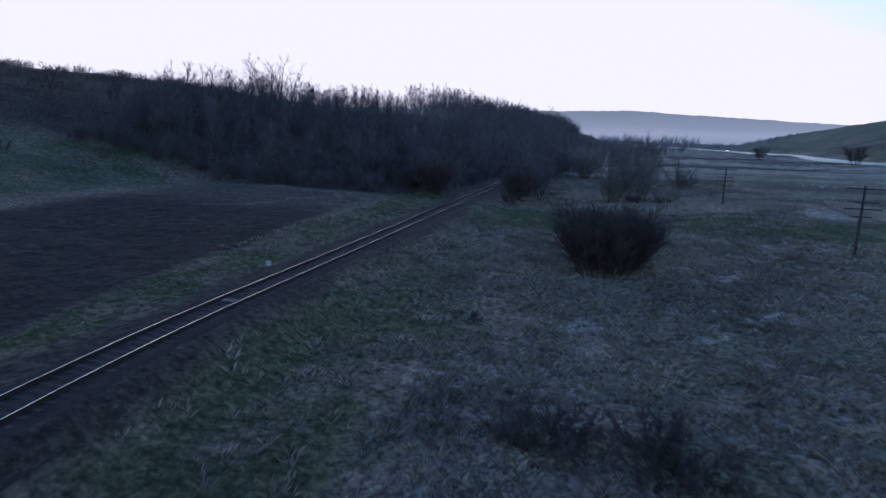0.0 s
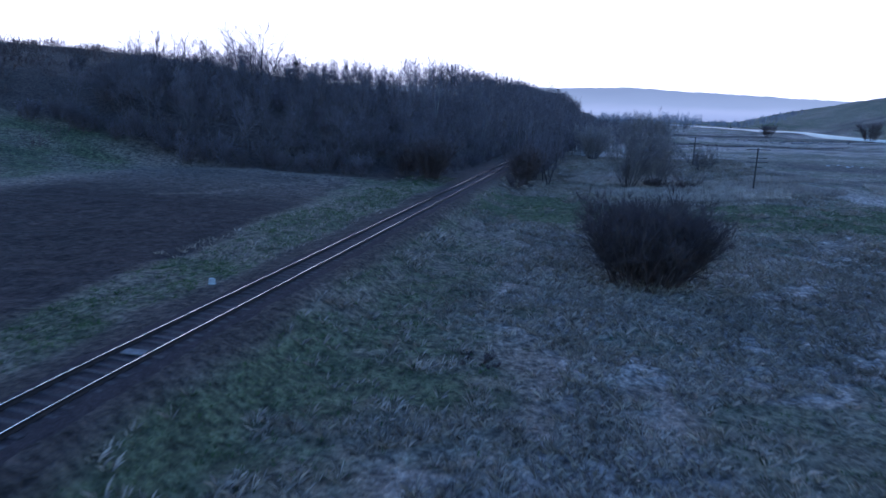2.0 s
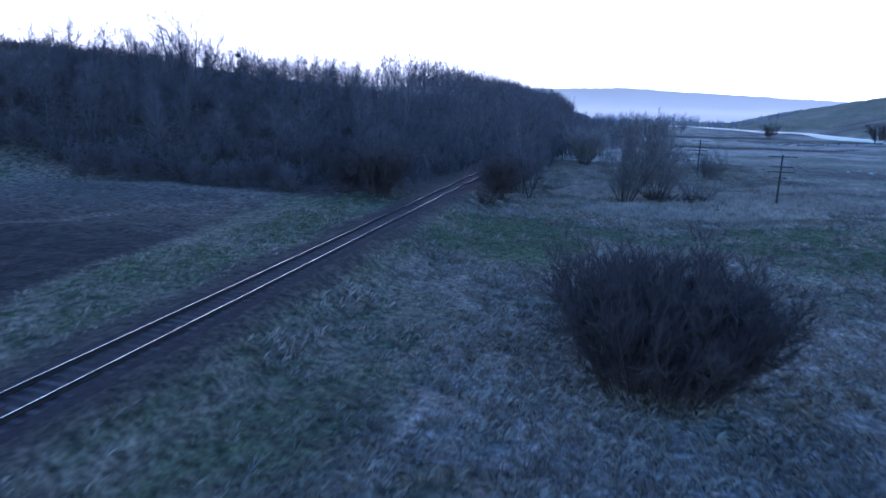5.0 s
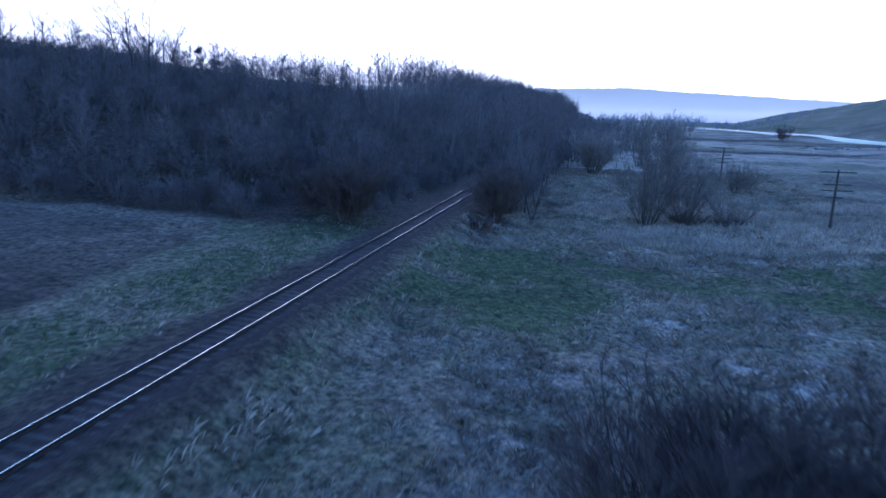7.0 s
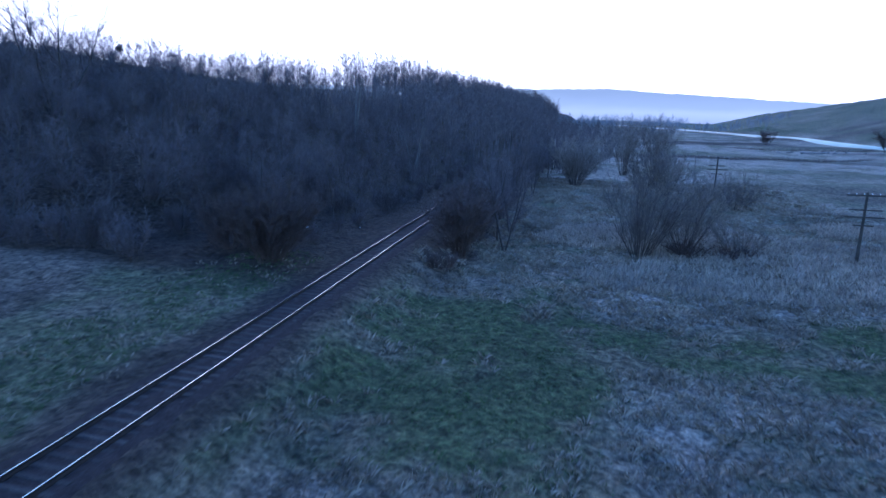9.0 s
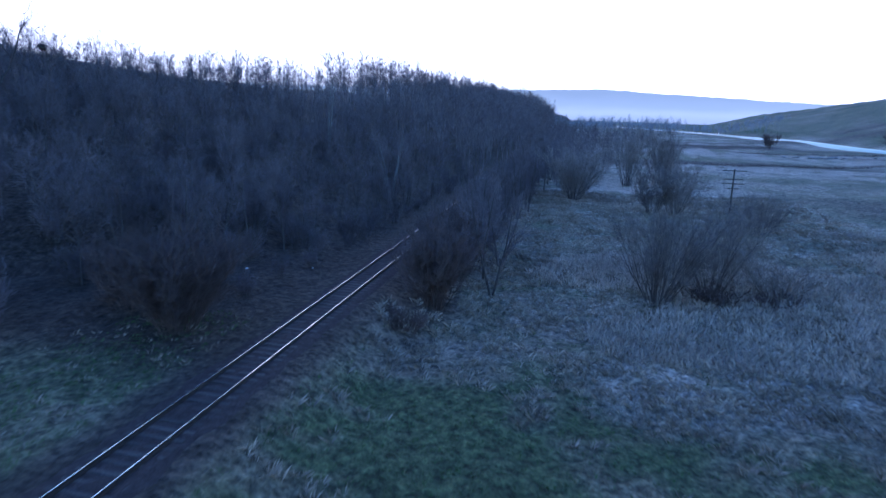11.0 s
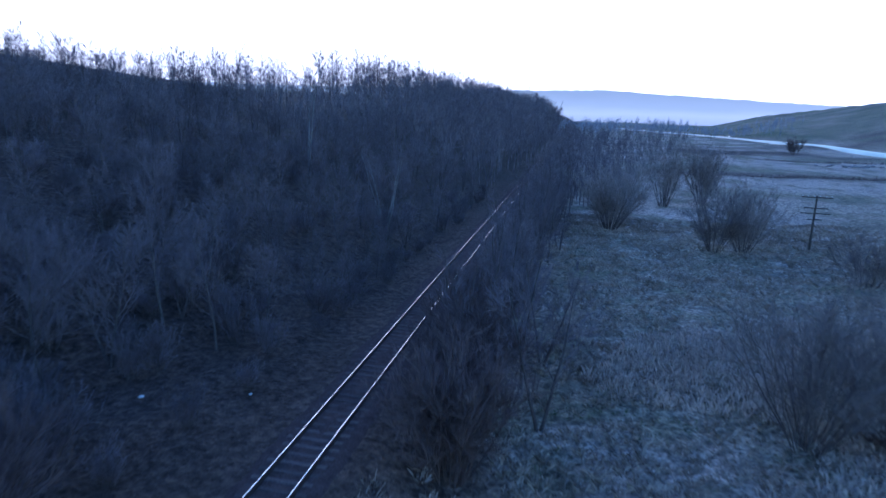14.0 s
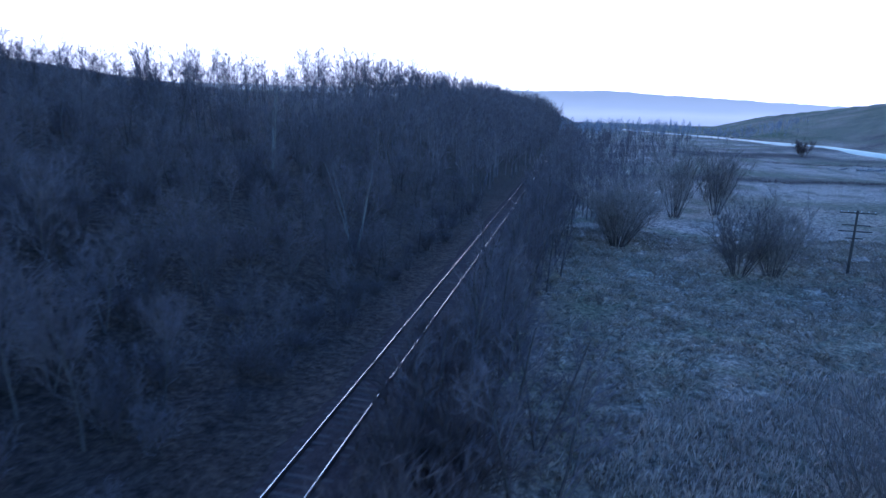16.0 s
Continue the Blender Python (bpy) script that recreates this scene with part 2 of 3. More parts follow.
def ground_material():
    m, nodes, links, b = material("meadow_ground", 0.95)
    cover = nodes.new("ShaderNodeAttribute")
    cover.attribute_name = "cover"
    split = nodes.new("ShaderNodeSeparateColor")
    links.new(cover.outputs["Color"], split.inputs[0])
    fine, mid, broad = noise_node(nodes, links, 5.0, 6), noise_node(nodes, links, 0.9, 5), noise_node(nodes, links, 0.09, 3)
    earth = ramp(nodes, links, fine, [(0.3, (0.088, 0.066, 0.046)), (0.7, (0.285, 0.222, 0.165))])
    straw = ramp(nodes, links, fine, [(0.3, (0.17, 0.132, 0.1)), (0.7, (0.53, 0.44, 0.36))])
    green = ramp(nodes, links, fine, [(0.3, (0.034, 0.049, 0.018)), (0.7, (0.088, 0.114, 0.042))])
    soil = ramp(nodes, links, mid, [(0.3, (0.017, 0.0125, 0.0115)), (0.7, (0.038, 0.028, 0.025))])
    litter = ramp(nodes, links, fine, [(0.3, (0.03, 0.022, 0.017)), (0.7, (0.075, 0.055, 0.042))])
    colour = blend(nodes, links, split.outputs[1], earth, straw)
    colour = blend(nodes, links, split.outputs[0], colour, green)
    colour = blend(nodes, links, split.outputs[2], colour, soil)
    colour = blend(nodes, links, cover.outputs["Alpha"], colour, litter)
    lumps = noise_node(nodes, links, 2.2, 3, 0.65)
    tone = ramp(nodes, links, lumps, [(0.33, (0.34, 0.35, 0.36)), (0.5, (1.0, 1.0, 1.0)), (0.66, (1.6, 1.57, 1.53))])
    colour = blend(nodes, links, 1.0, colour, tone, "MULTIPLY")
    tone = ramp(nodes, links, mid, [(0.3, (0.7, 0.7, 0.7)), (0.7, (1.25, 1.25, 1.25))])
    colour = blend(nodes, links, 1.0, colour, tone, "MULTIPLY")
    tone = ramp(nodes, links, broad, [(0.3, (0.8, 0.82, 0.8)), (0.7, (1.2, 1.16, 1.12))])
    colour = blend(nodes, links, 1.0, colour, tone, "MULTIPLY")
    links.new(colour, b.inputs["Base Color"])
    height = nodes.new("ShaderNodeMath")
    height.operation = "MULTIPLY_ADD"
    links.new(lumps, height.inputs[0])
    height.inputs[1].default_value = 2.5
    links.new(fine, height.inputs[2])
    bump(nodes, links, b, height.outputs[0], 1.0, 0.25)
    return m


def build_ground():
    xs, ys = axis(-3200, 3200, -36, 30, 0.55), axis(-900, 4200, 8, 175, 0.65)
    gx, gy = np.meshgrid(xs, ys)
    x, y = gx.ravel(), gy.ravel()
    nx, ny = len(xs), len(ys)
    i = (np.arange(ny - 1)[:, None] * nx + np.arange(nx - 1)[None, :]).ravel()
    faces = np.stack([i, i + 1, i + nx + 1, i + nx], 1)
    ob = mesh_object("ground", np.stack([x, y, land(x, y)], 1).tolist(), faces.tolist(), ground_material(), smooth=True)
    at = ob.data.attributes.new("cover", "FLOAT_COLOR", "POINT")
    at.data.foreach_set("color", np.stack(covers(x, y), 1).astype(np.float32).ravel())
    tagged(ob, "dusky valley floor of dry grass, green turf and ploughed soil", "ground", kind="structure")


build_ground()


# ---- far ridge at the end of the valley, haze and mist painted as glow ----
def build_backdrop():
    m = bpy.data.materials.new("hazy_ridge_glow")
    m.use_nodes = True
    nodes, links = m.node_tree.nodes, m.node_tree.links
    b = nodes["Principled BSDF"]
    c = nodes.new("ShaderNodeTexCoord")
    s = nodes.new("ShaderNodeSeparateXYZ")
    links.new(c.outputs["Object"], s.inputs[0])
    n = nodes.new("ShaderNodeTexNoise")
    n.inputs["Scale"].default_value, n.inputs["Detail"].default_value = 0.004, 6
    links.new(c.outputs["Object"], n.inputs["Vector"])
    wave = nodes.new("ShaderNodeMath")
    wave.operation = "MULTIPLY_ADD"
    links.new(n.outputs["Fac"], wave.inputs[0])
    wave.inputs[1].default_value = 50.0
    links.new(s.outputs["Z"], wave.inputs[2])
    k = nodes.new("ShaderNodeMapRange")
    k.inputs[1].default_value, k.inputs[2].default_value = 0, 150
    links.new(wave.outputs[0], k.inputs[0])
    # mist low down and blue haze above, painted by height into the emission
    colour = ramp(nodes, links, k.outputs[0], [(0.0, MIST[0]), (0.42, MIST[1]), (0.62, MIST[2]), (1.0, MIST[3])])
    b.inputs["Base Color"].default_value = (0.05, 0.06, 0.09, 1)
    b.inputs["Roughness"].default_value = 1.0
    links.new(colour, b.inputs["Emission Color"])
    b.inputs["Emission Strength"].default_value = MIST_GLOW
    rng = np.random.default_rng(5)
    verts, faces, cols, rows = [], [], 260, 8
    for i in range(cols):
        az = radians(-62 + 110 * i / (cols - 1))
        el = np.interp(math.degrees(az), [-62, -24, -17.5, -10.3, -2.3, 3.5, 30, 48], [1.2, 1.3, 1.62, 1.95, 2.36, 2.2, 1.8, 1.6])
        top = 14 + 2600 * math.tan(radians(el)) + rng.uniform(-1, 2.5)
        for j in range(rows):
            f = j / (rows - 1)
            d = 2600 + 420 * f
            z = -8 + (top * d / 2600 + 8) * f ** 0.8
            verts.append((-d * math.sin(az), d * math.cos(az), z))
    for i in range(cols - 1):
        for j in range(rows - 1):
            a = i * rows + j
            faces.append((a, a + rows, a + rows + 1, a + 1))
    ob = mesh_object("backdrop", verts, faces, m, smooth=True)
    tagged(ob, "distant wooded ridge, its blue haze and mist band painted as glow", "hill", kind="structure")


build_backdrop()


# ---- bare trees and shrubs ----
class Wood:
    """Collects tapered pieces of wood and turns them into one mesh."""

    def __init__(self):
        self.pieces, self.blocks = [], []

    def join(self, other):
        self.pieces += other.pieces
        self.blocks += other.blocks
        return self

    def add(self, a, b, ra, rb, sides):
        self.pieces.append((*a, *b, ra, rb, sides))

    def arrays(self):
        data = np.concatenate([np.array(self.pieces).reshape(-1, 9)] + self.blocks)
        verts, faces, base = [], [], 0
        for sides in sorted(set(data[:, 8].astype(int))):
            d = data[data[:, 8].astype(int) == sides]
            k = max(sides, 3)
            a, b = d[:, 0:3], d[:, 3:6]
            w = b - a
            w = w / np.maximum(np.linalg.norm(w, axis=1, keepdims=True), 1e-6)
            helper = np.where(np.abs(w[:, 2:3]) > 0.9, np.array([[1.0, 0, 0]]), np.array([[0, 0, 1.0]]))
            e = np.cross(w, helper)
            e = e / np.linalg.norm(e, axis=1, keepdims=True)
            f = np.cross(w, e)
            ang = np.arange(k) * 2 * np.pi / k
            ring = e[:, None, :] * np.cos(ang)[None, :, None] + f[:, None, :] * np.sin(ang)[None, :, None]
            low = a[:, None, :] + ring * d[:, 6][:, None, None]
            n = len(d)
            if sides == 1:
                v = np.concatenate([low, b[:, None, :]], 1).reshape(-1, 3)
                i0 = base + np.arange(n) * 4
                faces += np.concatenate([np.stack([i0 + q, i0 + (q + 1) % 3, i0 + 3], 1) for q in range(3)]).tolist()
            else:
                high = b[:, None, :] + ring * d[:, 7][:, None, None]
                v = np.concatenate([low, high], 1).reshape(-1, 3)
                i0 = base + np.arange(n) * 2 * k
                faces += np.concatenate([np.stack([i0 + q, i0 + (q + 1) % k, i0 + k + (q + 1) % k, i0 + k + q], 1) for q in range(k)]).tolist()
            verts.append(v)
            base += len(v)
        return np.concatenate(verts), faces


def unit(v):
    return v / max(np.linalg.norm(v), 1e-6)


def limb(rng, wood, p, d, length, r0, r1, n, sides, wander, lift):
    """A bending limb; returns its points and directions."""
    out = [(p, d)]
    for i in range(n):
        d = unit(d + rng.normal(0, wander, 3) + np.array([0, 0, lift]))
        q = p + d * length / n
        wood.add(p, q, r0 + (r1 - r0) * i / n, r0 + (r1 - r0) * (i + 1) / n, sides)
        p = q
        out.append((p, d))
    return out


def along(points, f):
    k = f * (len(points) - 1)
    i = min(int(k), len(points) - 2)
    return points[i][0] + (points[i + 1][0] - points[i][0]) * (k - i), points[i + 1][1]


def splayed(rng, d, angle):
    side = unit(np.cross(d, rng.normal(0, 1, 3)))
    return unit(d * math.cos(angle) + side * math.sin(angle))


def twiggy(rng, crown, pts, length, thick, second=6, twigs=5):
    for _ in range(second):
        p, d = along(pts, rng.uniform(0.2, 1.0))
        l2 = length * rng.uniform(0.5, 1.0)
        sub = limb(rng, crown, p, splayed(rng, d, rng.uniform(0.45, 0.95)), l2, thick, thick * 0.5, 2, 3, 0.15, 0.12)
        f = rng.uniform(0.1, 1.0, (twigs, 1)) * (len(sub) - 1)
        pts3 = np.array([v for v, _ in sub])
        i = np.minimum(f.astype(int), len(sub) - 2)[:, 0]
        q = pts3[i] + (pts3[i + 1] - pts3[i]) * (f - i[:, None])
        e = sub[-1][1] + rng.normal(0, 0.32, (twigs, 3)) + np.array([0, 0, 0.12])
        e = e / np.linalg.norm(e, axis=1, keepdims=True)
        tip = q + e * l2 * rng.uniform(0.55, 1.15, (twigs, 1))
        crown.blocks.append(np.concatenate([q, tip, np.full((twigs, 1), thick * 0.6), np.zeros((twigs, 1)), np.ones((twigs, 1))], 1))


def grow_tree(seed, height, spread=0.28, primaries=15, second=7, twigs=6, clear=0.3, thick=0.02, lean=0.04, fork=1, bough=0.0045, tilt=0.22):
    rng = np.random.default_rng(seed)
    trunk, crown = Wood(), Wood()
    for s in range(fork):
        d = unit(np.array([rng.normal(0, lean), rng.normal(0, lean), 1.0]) + (0 if fork == 1 else tilt) * np.array([math.cos(s * 6.28 / fork + 0.5), math.sin(s * 6.28 / fork + 0.5), 0]))
        stem = limb(rng, trunk, np.array([0, 0, -0.5]), d, height * 0.93, height * 0.0125, 0.02, 9, 6, 0.05, 0.03)
        for i in range(primaries):
            f = clear + (1 - clear) * (i + rng.uniform(0, 1)) / primaries
            p, e = along(stem, min(f, 0.99))
            length = height * spread * (1.15 - 0.75 * (f - clear) / (1 - clear)) * rng.uniform(0.75, 1.2)
            pts = limb(rng, crown, p, splayed(rng, e, rng.uniform(0.55, 0.95)), length, height * bough * (1.25 - f), 0.012, 4, 3, 0.12, 0.12)
            twiggy(rng, crown, pts, length * 0.45, thick * 0.8, second, twigs)
    return trunk, crown


def grow_shrub(seed, height, radius, stems=22, second=7, twigs=6, thick=0.016, base=0.5, flare=1.0):
    rng = np.random.default_rng(seed)
    stem, crown = Wood(), Wood()
    for i in range(stems):
        a = rng.uniform(0, 6.283)
        out = rng.uniform(0.05, 1.0) ** 0.7
        p = np.array([math.cos(a) * base * out, math.sin(a) * base * out, -0.25])
        d = unit(np.array([math.cos(a) * radius * out * 0.85 * flare, math.sin(a) * radius * out * 0.85 * flare, height * 0.9]))
        length = height * rng.uniform(0.75, 1.02) * (1.0 - 0.12 * out) / max(d[2], 0.55)
        pts = limb(rng, stem, p, d, length, 0.012 + height * 0.003, 0.01, 5, 4, 0.07, 0.01)
        for _ in range(4):
            q, e = along(pts, rng.uniform(0.15, 0.85))
            sub = limb(rng, crown, q, splayed(rng, e, rng.uniform(0.3, 0.7)), length * rng.uniform(0.25, 0.45), 0.02, 0.01, 2, 3, 0.1, 0.05)
            twiggy(rng, crown, sub, length * 0.16, thick, second // 2, twigs)
        twiggy(rng, crown, pts, length * 0.17, thick, second, twigs)
    return stem, crown


def plant(name, woods, mats, label, category, names=("trunk", "crown")):
    root = new(name)
    for wood, mat, n in zip(woods, mats, names):
        v, f = wood.arrays()
        mesh_object(n, v.tolist(), f, mat, root)
    tagged(root, label, category)
    return root


def stemmed(name, woods, mats, label, category):
    """A shrub whose main stems are parts of their own, under one crown of twigs."""
    root = new(name)
    for i in range(0, len(woods[0].pieces), 5):
        stem = Wood()
        stem.pieces = woods[0].pieces[i:i + 5]
        v, f = stem.arrays()
        mesh_object("stem", v.tolist(), f, mats[0], root)
    v, f = woods[1].arrays()
    mesh_object("crown", v.tolist(), f, mats[1], root)
    return tagged(root, label, category)


def spot(x, y, turn=0.0, size=1.0, tall=1.0, sink=0.0):
    return pose(x, y, float(land(x, y)) - sink, 0, 0, turn) @ Matrix.Diagonal((size, size, size * tall, 1))


def put(root, x, y, turn=0.0, size=1.0, tall=1.0):
    root.matrix_basis = spot(x, y, turn, size, tall)
    return root


def build_woods():
    rng = np.random.default_rng(21)
    kinds = []
    for s in range(7):
        woods = grow_tree(100 + s, 12.0, spread=0.34 + 0.03 * (s % 3), primaries=17, second=8, twigs=9, thick=0.023, clear=0.22 + 0.05 * (s % 3), fork=1 if s % 3 else 2)
        kinds.append(plant("bare_tree", woods, (BARK, TWIGS), "leafless grey-brown tree on the wooded slope", "tree"))
    used = set()
    spots = []
    y = 99.0
    while y < 235:
        x = -25.5 - rng.uniform(0, 2.5) - (4 if y < 112 else 0)
        while x > -92:
            if x < hill_foot(y) + 4 or y > 118:
                spots.append((x + rng.normal(0, 1.0), y + rng.normal(0, 1.3)))
            x -= rng.uniform(3.5, 5.1)
        y += 4.3
    spots.sort(key=lambda p: math.hypot(p[0] + 12, p[1] - 92))
    near, rest = spots[:285], spots[285:]
    for x, y in near:
        k = int(rng.integers(0, 7))
        size = rng.uniform(0.72, 1.08) * (0.8 if x > -30 else 1.0 if x > -52 else 0.82 if y > 172 else 1.32) * float(np.interp(y, [105, 150, 180, 215], [0.72, 0.74, 0.78, 1.0]))
        if rng.uniform() < 0.06:
            size *= 1.18
        m = spot(x, y, rng.uniform(0, 360), size, rng.uniform(0.9, 1.15))
        if k in used:
            copy_thing(kinds[k], m)["group"] = "trees of the slope"
        else:
            used.add(k)
            kinds[k].matrix_basis = m
            kinds[k]["group"] = "trees of the slope"
    return rest


def joined_trees(name, places, seed, mat, label, cheap, height):
    """Far woods as one mesh: (x, y, size) places."""
    rng = np.random.default_rng(seed)
    bank = []
    for s in range(5):
        a, b = grow_tree(seed * 10 + s, height, spread=0.33, primaries=cheap[0], second=cheap[1], twigs=cheap[2], thick=cheap[3], clear=0.2)
        a.join(b)
        v, f = a.arrays()
        bank.append((v, f))
    verts, faces, base = [], [], 0
    for x, y, size in places:
        v, f = bank[int(rng.integers(0, 5))]
        t = rng.uniform(0, 6.283)
        r = np.array([[math.cos(t), -math.sin(t), 0], [math.sin(t), math.cos(t), 0], [0, 0, rng.uniform(0.9, 1.15)]]) * size
        verts.append(v @ r.T + np.array([x, y, float(land(x, y)) - 0.1]))
        faces += [tuple(i + base for i in q) for q in f]
        base += len(v)
    ob = mesh_object(name, np.concatenate(verts).tolist(), faces, mat)
    return tagged(ob, label, "woods", kind="stuff")


rest_of_slope = build_woods()


def build_far_woods():
    rng = np.random.default_rng(33)
    places = [(x, y, rng.uniform(0.85, 1.05) * (0.85 if x < -52 and y > 172 else 1.0) * float(np.interp(y, [105, 150, 180, 215], [0.72, 0.74, 0.78, 1.0]))) for x, y in rest_of_slope]
    y = 236.0
    while y < 640:
        x = -24.5 - rng.uniform(0, 3)
        deep = 55 if y < 420 else 45
        while x > -24 - deep:
            places.append((x + rng.normal(0, 1), y + rng.normal(0, 2), rng.uniform(1.05, 1.4) * (1.32 if y > 430 and x > -40 else 1.0)))
            x -= rng.uniform(3.6, 5.2)
        y += 5.5
    joined_trees("slope_woods", places, 7, TWIGS, "dense leafless woods running along the slope", (11, 4, 4, 0.055), 12.0)
    # loose trees between the line and the meadow, farther on
    places = []
    for _ in range(520):
        y = 190 + 420 * rng.uniform(0, 1) ** 1.2
        f = rng.uniform(0, 1) ** 1.3
        x = -16.0 + (10 + (y - 185) * 0.21) * f
        places.append((x, y, rng.uniform(0.65, 1.15) * (1.0 - 0.45 * f)))
    joined_trees("lineside_woods", places, 8, TWIGS, "thin leafless lineside trees along the railway", (11, 4, 4, 0.05), 11.0)
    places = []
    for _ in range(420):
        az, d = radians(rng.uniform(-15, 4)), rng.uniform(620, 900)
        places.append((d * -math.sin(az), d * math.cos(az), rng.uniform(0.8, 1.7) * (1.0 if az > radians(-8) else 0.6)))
    joined_trees("valley_woods", places, 9, HAZED_TWIGS, "row of leafless trees across the valley, haze painted into their colour", (10, 3, 4, 0.1), 9.0)


build_far_woods()


def build_lone_trees():
    # tall spreading trees on the brow
    for seed, x, y, h, fork in ((301, -70.5, 124.5, 16.5, 5), (302, -75.5, 122.5, 12, 4), (303, -79.5, 121, 12, 3), (304, -84.5, 119, 12, 3), (305, -89, 117, 12, 2)):
        t = plant("brow_tree", grow_tree(seed, h, spread=0.3, primaries=9, second=7, twigs=6, clear=0.38, thick=0.022, lean=0.03, fork=fork, bough=0.009, tilt=0.5), (BARK, TWIGS), "spreading bare tree standing against the evening sky", "tree")
        tagged(put(t, x, y, seed * 37), group="trees on the brow")
    t = plant("slender_tree", grow_tree(311, 11.5, spread=0.18, primaries=13, second=6, twigs=6, clear=0.35, thick=0.035, lean=0.0, bough=0.008), (BARK, TWIGS), "slender bare tree carrying a dark nest at its tip", "tree")
    put(t, -63, 128, 20)
    # pale-barked trees among the dark ones
    for seed, x, y, h in ((321, -42, 158, 12.5), (322, -28.5, 146, 9.5), (323, -29.5, 149, 10)):
        t = plant("pale_tree", grow_tree(seed, h, spread=0.22, primaries=10, second=5, twigs=4, clear=0.35, thick=0.02, fork=2), (PALE_BARK, TWIGS), "bare tree with pale bark among the dark woods", "tree")
        tagged(put(t, x, y, seed * 53), group="pale trees in the woods")
    t = plant("forked_tree", grow_tree(331, 9.0, spread=0.3, primaries=13, second=7, twigs=6, clear=0.3, thick=0.018, fork=2), (BARK, TWIGS), "thin forked bare tree in dry grass beside the line", "tree")
    put(t, -11, 116, -10)


build_lone_trees()


def build_shrubs():
    names = ("base_wood", "crown")
    mats = (SHRUB_TWIGS, SHRUB_TWIGS)
    plan = [
        # name, label, seed, x, y, height, radius, stems
        ("willow_shrub", "large rounded leafless shrub in the dry meadow", 401, 0.8, 56.0, 5.8, 4.0, 180),
        ("bramble", "low dark bramble in the dry meadow grass", 402, -1.5, 22.5, 1.3, 2.6, 26),
        ("bramble", "low dark bramble in the dry meadow grass", 403, 3.2, 22.0, 1.5, 2.8, 30),
        ("roadside_shrub", "dense dark shrub at the edge of the railway", 404, -26.2, 97.0, 5.3, 3.5, 90),
        ("roadside_shrub", "dense dark shrub at the edge of the railway", 405, -31.0, 99.5, 4.2, 3.6, 36),
        ("lineside_shrub", "dark thicket beside the railway line", 406, -14.4, 110, 5.9, 3.0, 60),
        ("lineside_shrub", "dark thicket beside the railway line", 407, -14.8, 116.5, 5.9, 2.8, 50),
        ("lineside_shrub", "dark thicket beside the railway line", 408, -15.0, 104.5, 2.0, 1.6, 14),
        ("meadow_shrub", "many-stemmed leafless shrub in the reeds", 409, 2.0, 117.5, 8.6, 5.0, 30),
        ("meadow_shrub", "many-stemmed leafless shrub in the reeds", 410, 6.6, 120.5, 7.6, 5.0, 26),
        ("meadow_shrub", "low many-stemmed shrub in the reeds", 411, 12.0, 121.0, 2.6, 3.2, 18),
        ("pollard_willow", "rounded many-stemmed willow on pale dry grass", 412, -4.7, 174, 9.2, 6.2, 50),
        ("meadow_shrub", "fan-shaped leafless willow shrub", 413, 6.6, 163, 7.4, 5.6, 24),
        ("meadow_shrub", "fan-shaped leafless willow shrub", 414, 10.0, 163.5, 7.6, 5.8, 26),
        ("meadow_shrub", "tall leafless willow shrub", 415, 6.0, 202, 11.5, 4.6, 24),
        ("meadow_shrub", "tall leafless willow shrub", 416, 13.0, 206, 11.5, 4.4, 24),
        ("meadow_shrub", "tall leafless willow shrub", 422, 17.0, 222, 7.5, 4.0, 18),
        ("bramble", "low reddish bramble at the foot of a willow", 424, 6.5, 118.2, 1.6, 2.6, 28),
        ("bramble", "low reddish bramble at the foot of a willow", 425, 11.0, 118.4, 1.2, 2.6, 22),
        ("lineside_shrub", "thin leafless thicket beside the railway line", 427, -16.5, 122, 4.4, 2.0, 22),
        ("lineside_shrub", "thin leafless thicket beside the railway line", 428, -16.6, 128.5, 4.4, 2.0, 22),
        ("meadow_shrub", "rounded grey shrub in the meadow", 417, 17.6, 150, 4.6, 4.0, 26),
        ("field_shrub", "dark rounded bush standing near the road", 418, 90, 405, 7.0, 4.6, 20),
        ("field_shrub", "dark rounded bush standing near the road", 419, 116, 336, 9.0, 5.0, 20),
        ("tussock_shrub", "small dark green tussock in the grass", 421, -7.8, 38.0, 0.5, 1.0, 18),
    ]
    for name, label, seed, x, y, h, r, stems in plan:
        tough = (0.013 if y < 60 else 0.018 if x < -12 else 0.014) if y < 130 else (0.018 if y < 250 else 0.045)
        woods = grow_shrub(seed, h, r, stems, 15 if y < 60 else 11, 11 if y < 60 else 9, thick=tough, base=2.4 if name == "willow_shrub" else 1.2 if y > 300 else (0.35 + 0.22 * r if h < 5.7 else 0.7))
        pale = name in ("meadow_shrub", "pollard_willow")
        put(stemmed(name, woods, (BARK, WILLOW_TWIGS) if pale else mats, label, "shrub"), x, y, seed * 31)
    rng = np.random.default_rng(77)
    # scrub that lines both sides of the track and the foot of the woods
    bank = [plant("lineside_scrub", grow_shrub(430 + s, 3.4, 2.2, 20, thick=0.02), (BARK, TWIGS), "leafless scrub along the railway and the foot of the woods", "shrub", names) for s in range(4)]
    young = [plant("young_tree", grow_tree(440 + s, 7.0, spread=0.3, primaries=14, second=7, twigs=6, clear=0.12, thick=0.016, fork=1 + s % 2), (BARK, TWIGS), "thin young leafless tree beside the railway line", "tree") for s in range(4)]
